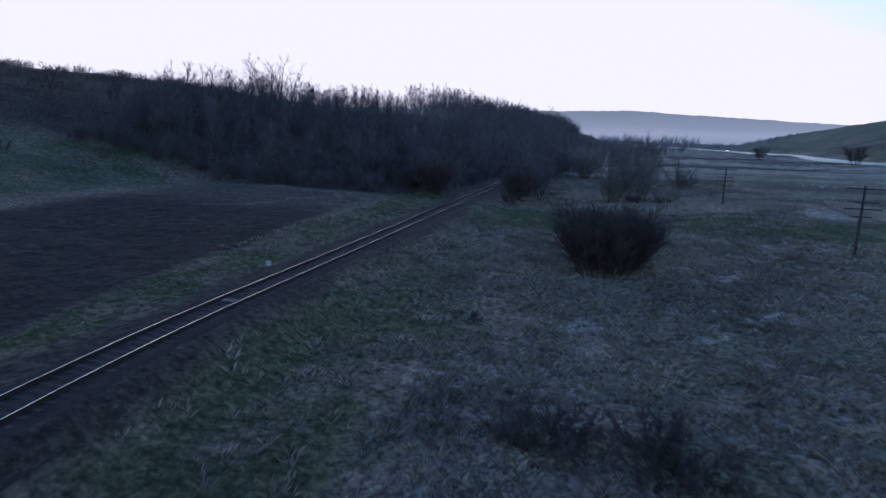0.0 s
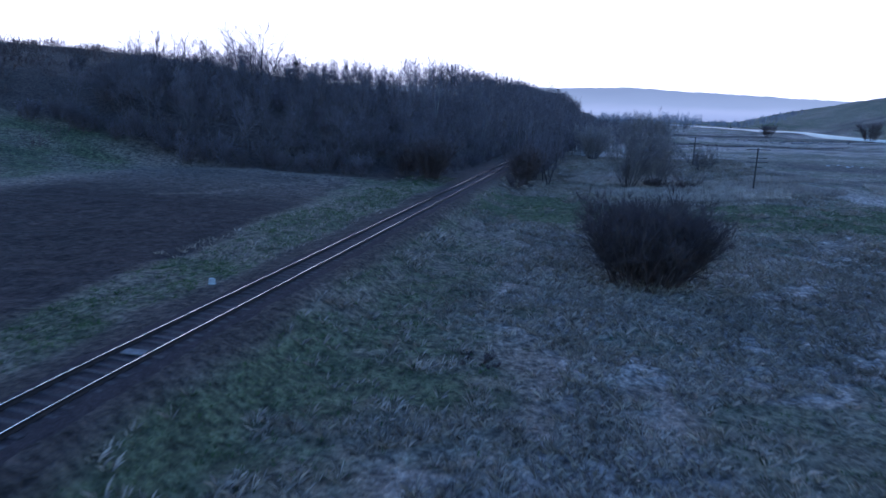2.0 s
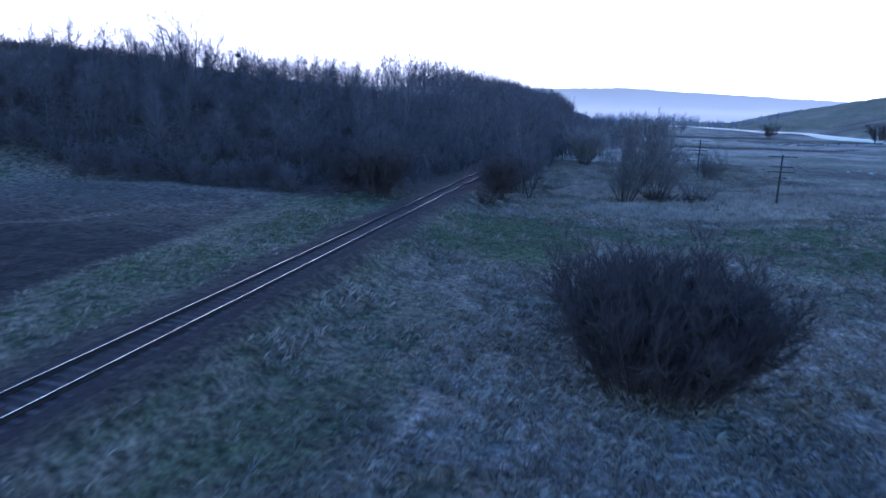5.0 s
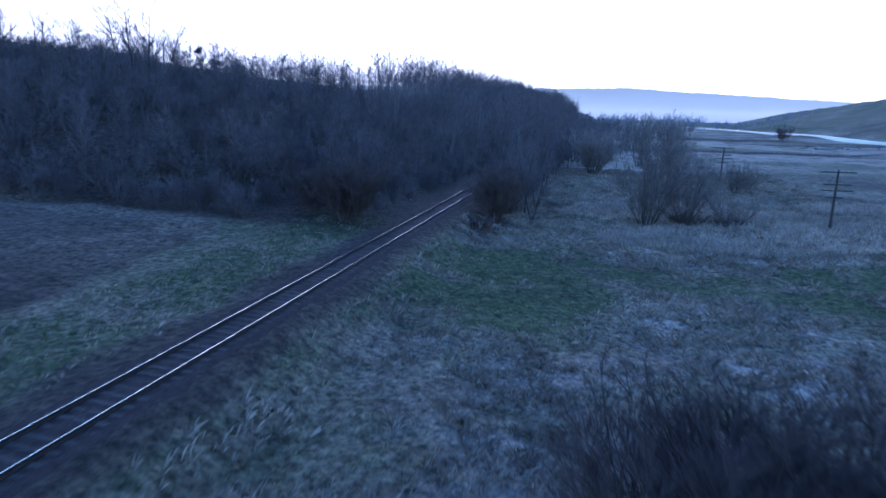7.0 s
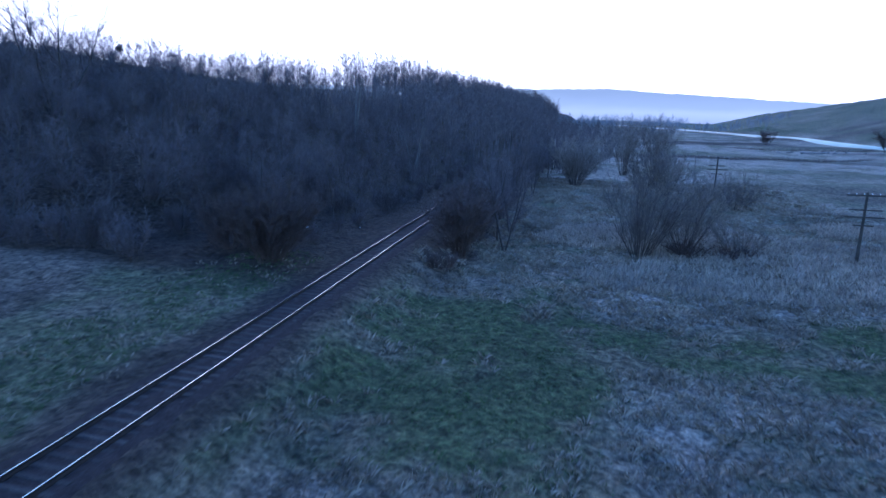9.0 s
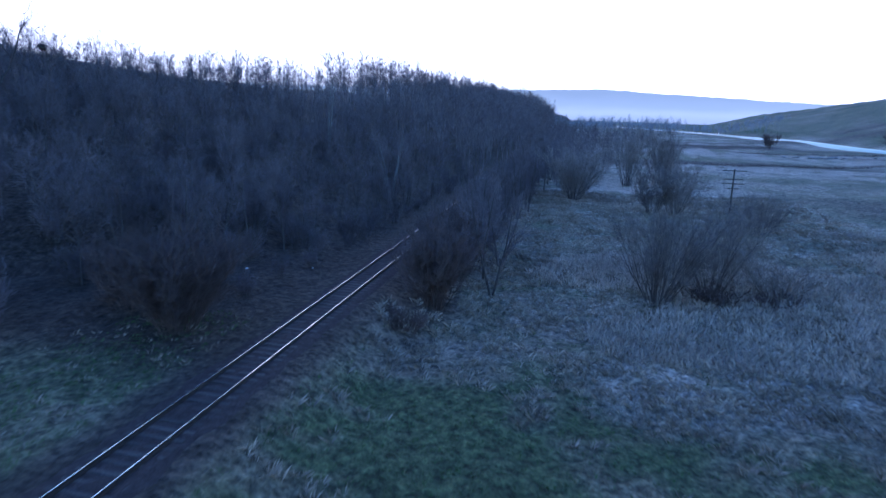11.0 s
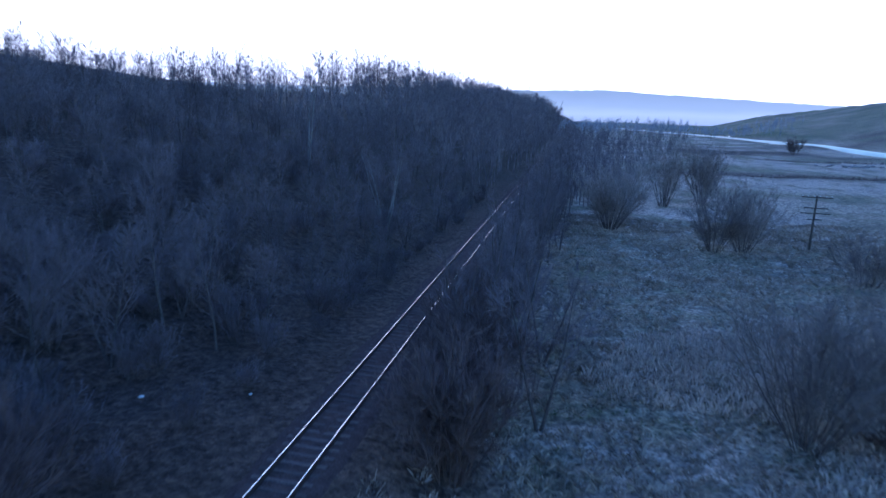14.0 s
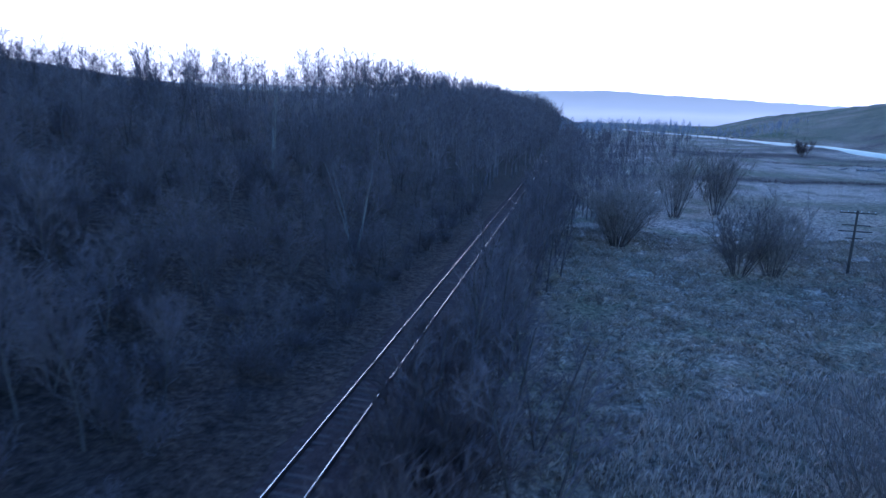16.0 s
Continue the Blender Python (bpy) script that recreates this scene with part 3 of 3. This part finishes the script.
    for i, y in enumerate(np.arange(118, 222, 1.2)):
        off = abs(rng.normal(0, 2.4))
        m = spot(-16.6 + off + (y - 120) * 0.02, y, rng.uniform(0, 360), rng.uniform(0.75, 0.95) + 0.12 * min(off, 3), rng.uniform(0.9, 1.1))
        if i < 4:
            young[i].matrix_basis = m
            young[i]["group"] = "young trees along the line"
        else:
            copy_thing(young[i % 4], m)["group"] = "young trees along the line"
    spots = [(-14.3 + rng.normal(0, 0.6), y, rng.uniform(0.5, 0.9)) for y in np.arange(121, 196, 6.0)]
    spots += [(-25.2 + rng.normal(0, 0.5), y, rng.uniform(0.4, 0.8)) for y in np.arange(104, 196, 4.2)]
    spots += [(x, 96 + rng.normal(0, 1.4) - (x + 30) * -0.06, rng.uniform(0.9, 1.45)) for x in np.arange(-92, -35, 2.1)]
    spots += [(rng.uniform(-58, -27), rng.uniform(104, 180), rng.uniform(0.6, 1.1)) for _ in range(60)]
    spots += [(rng.uniform(-46, -26), rng.uniform(102, 140), rng.uniform(0.6, 1.15)) for _ in range(36)]
    spots += [(rng.uniform(-110, -62), rng.uniform(105, 175), rng.uniform(0.8, 1.5)) for _ in range(50)]
    for i, (x, y, size) in enumerate(spots):
        m = spot(x, y, rng.uniform(0, 360), size, rng.uniform(0.85, 1.3))
        if i < 4:
            bank[i].matrix_basis = m
            bank[i]["group"] = "scrub along the line"
        else:
            copy_thing(bank[i % 4], m)["group"] = "scrub along the line"
    # bushes scattered over the grass hill
    verts, faces, base = [], [], 0
    store = []
    for s in range(3):
        a, b = grow_shrub(460 + s, 2.6, 2.4, 8, 3, 4, thick=0.06, base=1.2)
        a.join(b)
        store.append(a.arrays())
    for _ in range(460):
        az, d = radians(rng.uniform(33, 62)), 115 + 215 * rng.uniform(0, 1) ** 0.8
        x, y = -d * math.sin(az), d * math.cos(az)
        k = rng.uniform(0.5, 1.3)
        v, f = store[int(rng.integers(0, 3))]
        verts.append(v * k + np.array([x, y, float(land(x, y))]))
        faces += [tuple(i + base for i in q) for q in f]
        base += len(v)
    ob = mesh_object("hill_scrub", np.concatenate(verts).tolist(), faces, SHRUB_TWIGS)
    tagged(ob, "scattered dark bushes over the grass hill", "scrub", kind="stuff")


build_shrubs()


# ---- railway ----
def build_railway():
    track = new("railway")
    tagged(track, "single railway track with bright worn rails on dark sleepers", "railway", kind="structure")
    y0, y1 = -30.0, 330.0
    profile = [(-0.075, 0.0), (0.075, 0.0), (0.075, 0.02), (0.014, 0.045), (0.014, 0.12), (0.036, 0.135), (0.036, 0.166), (0.017, 0.172), (-0.017, 0.172), (-0.036, 0.166), (-0.036, 0.135), (-0.014, 0.12), (-0.014, 0.045), (-0.075, 0.02)]
    for x in (-0.755, 0.755):
        n = len(profile)
        ys = np.concatenate([np.linspace(y0, 32, 26)[:-1], np.linspace(32, y1, 21)])
        verts = [(float(track_x(y)) + x + a, y, RAIL_Z - 0.172 + b) for y in ys for a, b in profile]
        faces = [(i * n + j, i * n + (j + 1) % n, (i + 1) * n + (j + 1) % n, (i + 1) * n + j) for i in range(len(ys) - 1) for j in range(n)]
        ob = mesh_object("rail", verts, faces, RAIL_SIDE, track, "steel rail with a bright worn top")
        ob.data.materials.append(RAIL_TOP)
        for p in ob.data.polygons:
            if p.index % n == 7:
                p.material_index = 1
    # ballast bed with loose shoulders
    ys = np.arange(y0, y1, 0.5)
    offs = np.array([-2.9, -2.3, -1.8, -1.5, -1.0, -0.5, 0, 0.5, 1.0, 1.5, 1.8, 2.3, 2.9])
    drop = np.array([-0.75, -0.4, -0.12, -0.03, 0, -0.02, 0, -0.02, 0, -0.03, -0.12, -0.4, -0.75])
    gx, gy = np.meshgrid(offs, ys)
    z = RAIL_Z - 0.187 + np.tile(drop, (len(ys), 1)) + (patches(gx, gy, 0.7, 31) - 0.5) * 0.07
    gx = gx + (patches(gx, gy, 1.5, 32) - 0.5) * 0.3
    nx = len(offs)
    i = (np.arange(len(ys) - 1)[:, None] * nx + np.arange(nx - 1)[None, :]).ravel()
    mesh_object("ballast", np.stack([gx.ravel() + track_x(gy.ravel()), gy.ravel(), z.ravel()], 1).tolist(), np.stack([i, i + 1, i + nx + 1, i + nx], 1).tolist(), BALLAST, track, "dark crushed stone ballast")
    bm = bmesh.new()
    bmesh.ops.create_cube(bm, size=1.0)
    bmesh.ops.scale(bm, vec=(2.5, 0.25, 0.15), verts=bm.verts)
    bmesh.ops.bevel(bm, geom=list(bm.edges), offset=0.02, segments=1, affect="EDGES")
    rng = np.random.default_rng(3)
    first = part("sleeper", bm, SLEEPER, track, "weathered wooden sleeper")
    for k in range(300):
        ob = first if k == 0 else new("sleeper", first.data)
        ob.parent = track
        ob.matrix_basis = pose(float(track_x(6 + k * 0.62)) + rng.normal(0, 0.03), 6 + k * 0.62, RAIL_Z - 0.172 - 0.085 + rng.normal(0, 0.006), 0, 0, rng.normal(0, 0.7))
    # a pale board lies between the rails
    bm = bmesh.new()
    bmesh.ops.create_cube(bm, size=1.0)
    bmesh.ops.scale(bm, vec=(0.9, 0.5, 0.05), verts=bm.verts)
    bmesh.ops.bevel(bm, geom=list(bm.edges), offset=0.015, segments=1, affect="EDGES")
    ob = part("board", bm, BOARD_WOOD, None)
    ob.matrix_basis = pose(-20.05, 30.2, RAIL_Z - 0.14, 0, 3, 12)
    tagged(ob, "pale weathered board lying between the rails", "board")
    # white kilometre stone
    stone = new("marker_stone")
    bm = bmesh.new()
    bmesh.ops.create_cube(bm, size=1.0)
    bmesh.ops.scale(bm, vec=(0.4, 0.26, 0.4), verts=bm.verts)
    top = [v for v in bm.verts if v.co.z > 0]
    bmesh.ops.scale(bm, vec=(0.8, 0.8, 1), verts=top)
    bmesh.ops.bevel(bm, geom=list(bm.edges), offset=0.04, segments=2, affect="EDGES")
    bmesh.ops.translate(bm, vec=(0, 0, 0.15), verts=bm.verts)
    part("stone", bm, WHITE_PAINT, stone)
    put(stone, -23.2, 39.9, 4)
    tagged(stone, "small whitewashed marker stone in the grass beside the track", "marker")


build_railway()


# ---- telegraph poles ----
def tube(bm, a, b, ra, rb, sides=10):
    a, b = Vector(a), Vector(b)
    m = Matrix.Translation((a + b) / 2) @ (b - a).to_track_quat("Z", "Y").to_matrix().to_4x4()
    bmesh.ops.create_cone(bm, cap_ends=True, segments=sides, radius1=ra, radius2=rb, depth=(b - a).length, matrix=m)


def build_poles():
    pole = new("telegraph_pole")
    bm = bmesh.new()
    tube(bm, (0, 0, -0.6), (0, 0, 7.3), 0.17, 0.11, 12)
    tube(bm, (0, 0, 7.3), (0, 0, 7.42), 0.11, 0.02, 12)
    part("post", bm, POLE_WOOD, pole)
    for z, w in ((7.1, 3.7), (5.7, 2.9), (5.0, 3.5), (4.2, 1.8)):
        bm = bmesh.new()
        bmesh.ops.create_cube(bm, size=1.0)
        bmesh.ops.scale(bm, vec=(w, 0.11, 0.13), verts=bm.verts)
        bmesh.ops.bevel(bm, geom=list(bm.edges), offset=0.015, segments=1, affect="EDGES")
        bmesh.ops.translate(bm, vec=(0, -0.17, z), verts=bm.verts)
        arm = part("crossarm", bm, POLE_WOOD, pole)
        n = 6 if w > 3.6 else 0
        for k in range(n):
            x = (k - (n - 1) / 2) * (w - 0.3) / (n - 1)
            if abs(x) < 0.2:
                continue
            bm = bmesh.new()
            tube(bm, (x, -0.17, z + 0.05), (x, -0.17, z + 0.14), 0.015, 0.015, 6)
            tube(bm, (x, -0.17, z + 0.12), (x, -0.17, z + 0.22), 0.045, 0.025, 8)
            part("insulator", bm, INSULATOR, arm, "white porcelain insulator")
    tagged(pole, "old wooden telegraph pole with four crossarms in the meadow", "telegraph pole", "telegraph poles in the meadow")
    pole.matrix_basis = spot(25.5, 70.2, 0, 0.97)
    copy_thing(pole, spot(21.0, 117.5, 1, 0.96, sink=0.2) @ pose(0, 0, 0, 0, -0.6, 0))
    copy_thing(pole, spot(18.6, 168, -2, 0.95) @ pose(0, 0, 0, 0, -0.4, 0))


build_poles()


# ---- nest, road, litter ----
def build_small_things():
    rng = np.random.default_rng(9)
    w = Wood()
    for _ in range(260):
        a = unit(rng.normal(0, 1, 3)) * 0.32 * rng.uniform(0.5, 1)
        w.add(a, a + unit(rng.normal(0, 1, 3)) * 0.5, 0.03, 0, 1)
    v, f = w.arrays()
    nest = mesh_object("nest", v.tolist(), f, BARK)
    nest.matrix_basis = pose(-63, 128, float(land(-63, 128)) + 9.9)
    tagged(nest, "dark round nest of sticks in a tree top", "nest")
    # pale country road at the foot of the open hillside
    ys = np.arange(-60, 1000, 6.0)
    verts, faces = [], []
    tops = np.maximum.reduce([land(road_x(ys) + dx, ys) for dx in (-4, 0, 4)]) + 0.25
    tops = np.max(np.stack([np.roll(np.pad(tops, 6, mode="edge"), k)[6:-6] for k in range(-6, 7)]), 0)
    tops = np.convolve(np.pad(tops, 8, mode="edge"), np.full(17, 1 / 17), "valid")
    for y, z in zip(ys, tops):
        x = float(road_x(y))
        for dx, dz in ((-5.5, -2.2), (-2.6, 0), (2.6, 0.15), (5.5, -2.2)):
            verts.append((x + dx, y, z + dz))
    for i in range(len(ys) - 1):
        for j in range(3):
            a = i * 4 + j
            faces.append((a, a + 1, a + 5, a + 4))
    tagged(mesh_object("road", verts, faces, TARMAC), "pale country road at the foot of the hill", "road", kind="structure")
    # scraps of white plastic
    for x, y, k in ((-29.4, 110.3, 0.16), (-24.6, 111.8, 0.1), (52.0, 183.0, 0.5), (54.5, 184.2, 0.35), (56.2, 182.4, 0.6), (58.0, 185.0, 0.3), (59.5, 183.2, 0.45)):
        bm = bmesh.new()
        bmesh.ops.create_icosphere(bm, subdivisions=2, radius=k)
        for v in bm.verts:
            v.co = Vector((v.co.x * rng.uniform(0.6, 1.2), v.co.y * rng.uniform(0.5, 1.0), v.co.z * rng.uniform(0.2, 0.55)))
        scrap = part("plastic_scrap", bm, WHITE_PAINT, None)
        scrap.matrix_basis = pose(x, y, float(land(x, y)) + 0.1, 0, 0, rng.uniform(0, 360))
        tagged(scrap, "crumpled scrap of white plastic on the ground", "litter")
    # dark ditch growth across the far meadow
    w = Wood()
    for _ in range(1800):
        k = rng.uniform(0, 1)
        x, y = (18 + 75 * k, 266 + 26 * k * k) if rng.uniform() < 0.5 else (60 + 75 * k, 352 - 8 * k)
        x, y = x + rng.normal(0, 1.0), y + rng.normal(0, 1.6)
        a = np.array([x, y, float(land(x, y)) - 0.1])
        w.add(a, a + np.array([rng.normal(0, 0.4), rng.normal(0, 0.4), rng.uniform(0.4, 1.3)]), 0.07, 0, 1)
    v, f = w.arrays()
    tagged(mesh_object("ditch_scrub", v.tolist(), f, SHRUB_TWIGS), "dark dead growth along a field ditch", "scrub", kind="stuff")
    # heap of rubble at the field edge
    heap = None
    for k in range(26):
        bm = bmesh.new()
        bmesh.ops.create_icosphere(bm, subdivisions=1, radius=1.0)
        for v in bm.verts:
            v.co *= rng.uniform(0.6, 1.1)
        bmesh.ops.scale(bm, vec=(rng.uniform(0.5, 1.6), rng.uniform(0.4, 1.0), rng.uniform(0.25, 0.6)), verts=bm.verts)
        x, y = 88 + rng.normal(0, 7), 331 + rng.normal(0, 2.5)
        if heap is None:
            heap = new("rubble_heap")
            heap.matrix_basis = pose(88, 331, float(land(88, 331)))
            tagged(heap, "heap of pale rubble at the edge of a field", "rubble")
        ob = part("stone", bm, RUBBLE, heap)
        ob.matrix_basis = pose(x - 88, y - 331, float(land(x, y)) - float(land(88, 331)) + 0.2)


build_small_things()


def build_car():
    paint = varied("dark_car_paint", (0.03, 0.03, 0.035), (0.05, 0.05, 0.055), 3.0, 0.3, bumps=0)
    tyre = varied("tyre", (0.02, 0.02, 0.02), (0.04, 0.04, 0.04), 10.0, bumps=0)
    glow, nodes, links, b = material("headlight")
    b.inputs["Emission Color"].default_value = (1.0, 0.93, 0.8, 1)
    b.inputs["Emission Strength"].default_value = 3.0
    car = new("car")
    bm = bmesh.new()
    bmesh.ops.create_cube(bm, size=1.0)
    bmesh.ops.scale(bm, vec=(1.75, 4.2, 0.62), verts=bm.verts)
    bmesh.ops.bevel(bm, geom=list(bm.edges), offset=0.14, segments=2, affect="EDGES")
    bmesh.ops.translate(bm, vec=(0, 0, 0.6), verts=bm.verts)
    part("body", bm, paint, car)
    bm = bmesh.new()
    bmesh.ops.create_cube(bm, size=1.0)
    bmesh.ops.scale(bm, vec=(1.5, 2.3, 0.55), verts=bm.verts)
    bmesh.ops.scale(bm, vec=(0.85, 0.7, 1), verts=[v for v in bm.verts if v.co.z > 0])
    bmesh.ops.translate(bm, vec=(0, 0.2, 1.15), verts=bm.verts)
    part("cabin", bm, paint, car)
    for x in (-0.8, 0.8):
        for y in (-1.3, 1.3):
            bm = bmesh.new()
            tube(bm, (x - 0.1, y, 0.32), (x + 0.1, y, 0.32), 0.32, 0.32, 14)
            part("wheel", bm, tyre, car)
        bm = bmesh.new()
        bmesh.ops.create_uvsphere(bm, u_segments=10, v_segments=6, radius=0.15)
        bmesh.ops.translate(bm, vec=(x * 0.8, -2.05, 0.68), verts=bm.verts)
        part("headlight", bm, glow, car, "lit headlight")
    x, y = float(road_x(640)), 640.0
    z = max(float(land(x - 4, y)), float(land(x + 4, y)), float(land(x, y))) + 0.37
    car.matrix_basis = pose(x + 1.4, y, z)
    tagged(car, "dark car with lit headlights on the country road", "car")


build_car()


# ---- grasses ----
def tufts(name, places, mat, label, height, blades, width, lean):
    """One mesh of grass tufts at x, y places."""
    rng = np.random.default_rng(len(places))
    places = np.asarray(places)
    n = len(places)
    x, y = np.repeat(places[:, 0], blades), np.repeat(places[:, 1], blades)
    z = np.repeat(land(places[:, 0], places[:, 1]), blades) - 0.03
    h = height * np.repeat(rng.uniform(0.6, 1.3, n), blades) * rng.uniform(0.7, 1.1, n * blades)
    a, t = rng.uniform(0, 6.283, n * blades), rng.uniform(0.2, 1.0, n * blades) * lean * h
    bx, by = x + np.cos(a) * 0.1, y + np.sin(a) * 0.1
    wx, wy = -np.sin(a) * width, np.cos(a) * width
    v = np.stack([np.stack([bx - wx, by - wy, z], 1), np.stack([bx + wx, by + wy, z], 1),
                  np.stack([bx + np.cos(a) * t * 0.35 + wx * 0.8, by + np.sin(a) * t * 0.35 + wy * 0.8, z + h * 0.6], 1),
                  np.stack([bx + np.cos(a) * t, by + np.sin(a) * t, z + h * 0.9], 1)], 1).reshape(-1, 3)
    i = np.arange(n * blades) * 4
    faces = np.concatenate([np.stack([i, i + 1, i + 2], 1), np.stack([i, i + 2, i + 3], 1)])
    ob = mesh_object(name, v.tolist(), faces.tolist(), mat)
    tagged(ob, label, "grass", kind="stuff")


def build_grass():
    rng = np.random.default_rng(55)

    def scatter(n, x0, x1, y0, y1):
        return np.stack([rng.uniform(x0, x1, n), y0 + (y1 - y0) * rng.uniform(0, 1, n) ** 1.25], 1)

    p = scatter(84000, -17.2, 34, 14, 185)
    g, pale, plough, wood = covers(p[:, 0], p[:, 1])
    clump = 0.5 * patches(p[:, 0], p[:, 1], 2.2, 41) + 0.5 * patches(p[:, 0], p[:, 1], 0.85, 42)
    tufts("dry_grass", p[(rng.uniform(0, 1, len(p)) > g * 1.2) & (plough < 0.2) & (rng.uniform(0, 1, len(p)) < step(34, 25, p[:, 0]) * step(14, 18, p[:, 1])) & (clump + 0.22 * pale > 0.53)], DRY_GRASS, "tussocks of pale dry grass over the meadow", 0.4, 7, 0.013, 1.15)
    q = np.concatenate([scatter(26000, -17.2, 34, 14, 120), scatter(9000, -30, -22.6, 14, 100)])
    g, pale, plough, wood = covers(q[:, 0], q[:, 1])
    tufts("green_grass", q[(rng.uniform(0, 1, len(q)) < g) & (plough < 0.3)], GREEN_GRASS, "short green turf in the meadow and along the line", 0.18, 6, 0.012, 0.8)
    q = scatter(700, -31, -22.8, 45, 100)
    tufts("verge_grass", q, DRY_GRASS, "dry grass on the railway verge", 0.28, 6, 0.011, 0.9)
    # reed bed
    q = scatter(34000, -9, 46, 101, 150)
    edge = 103 + 3 * patches(q[:, 0], 0 * q[:, 0], 6, 43)
    keep = (q[:, 1] > edge) & (patches(q[:, 0], q[:, 1], 9, 44) + step(-10, 2, q[:, 0]) * 0.3 - step(122, 136, q[:, 1]) * 0.35 > 0.6)
    tufts("reeds", q[keep], REED, "bed of tall pale brown reeds in the damp meadow", 0.62, 4, 0.013, 0.45)


build_grass()
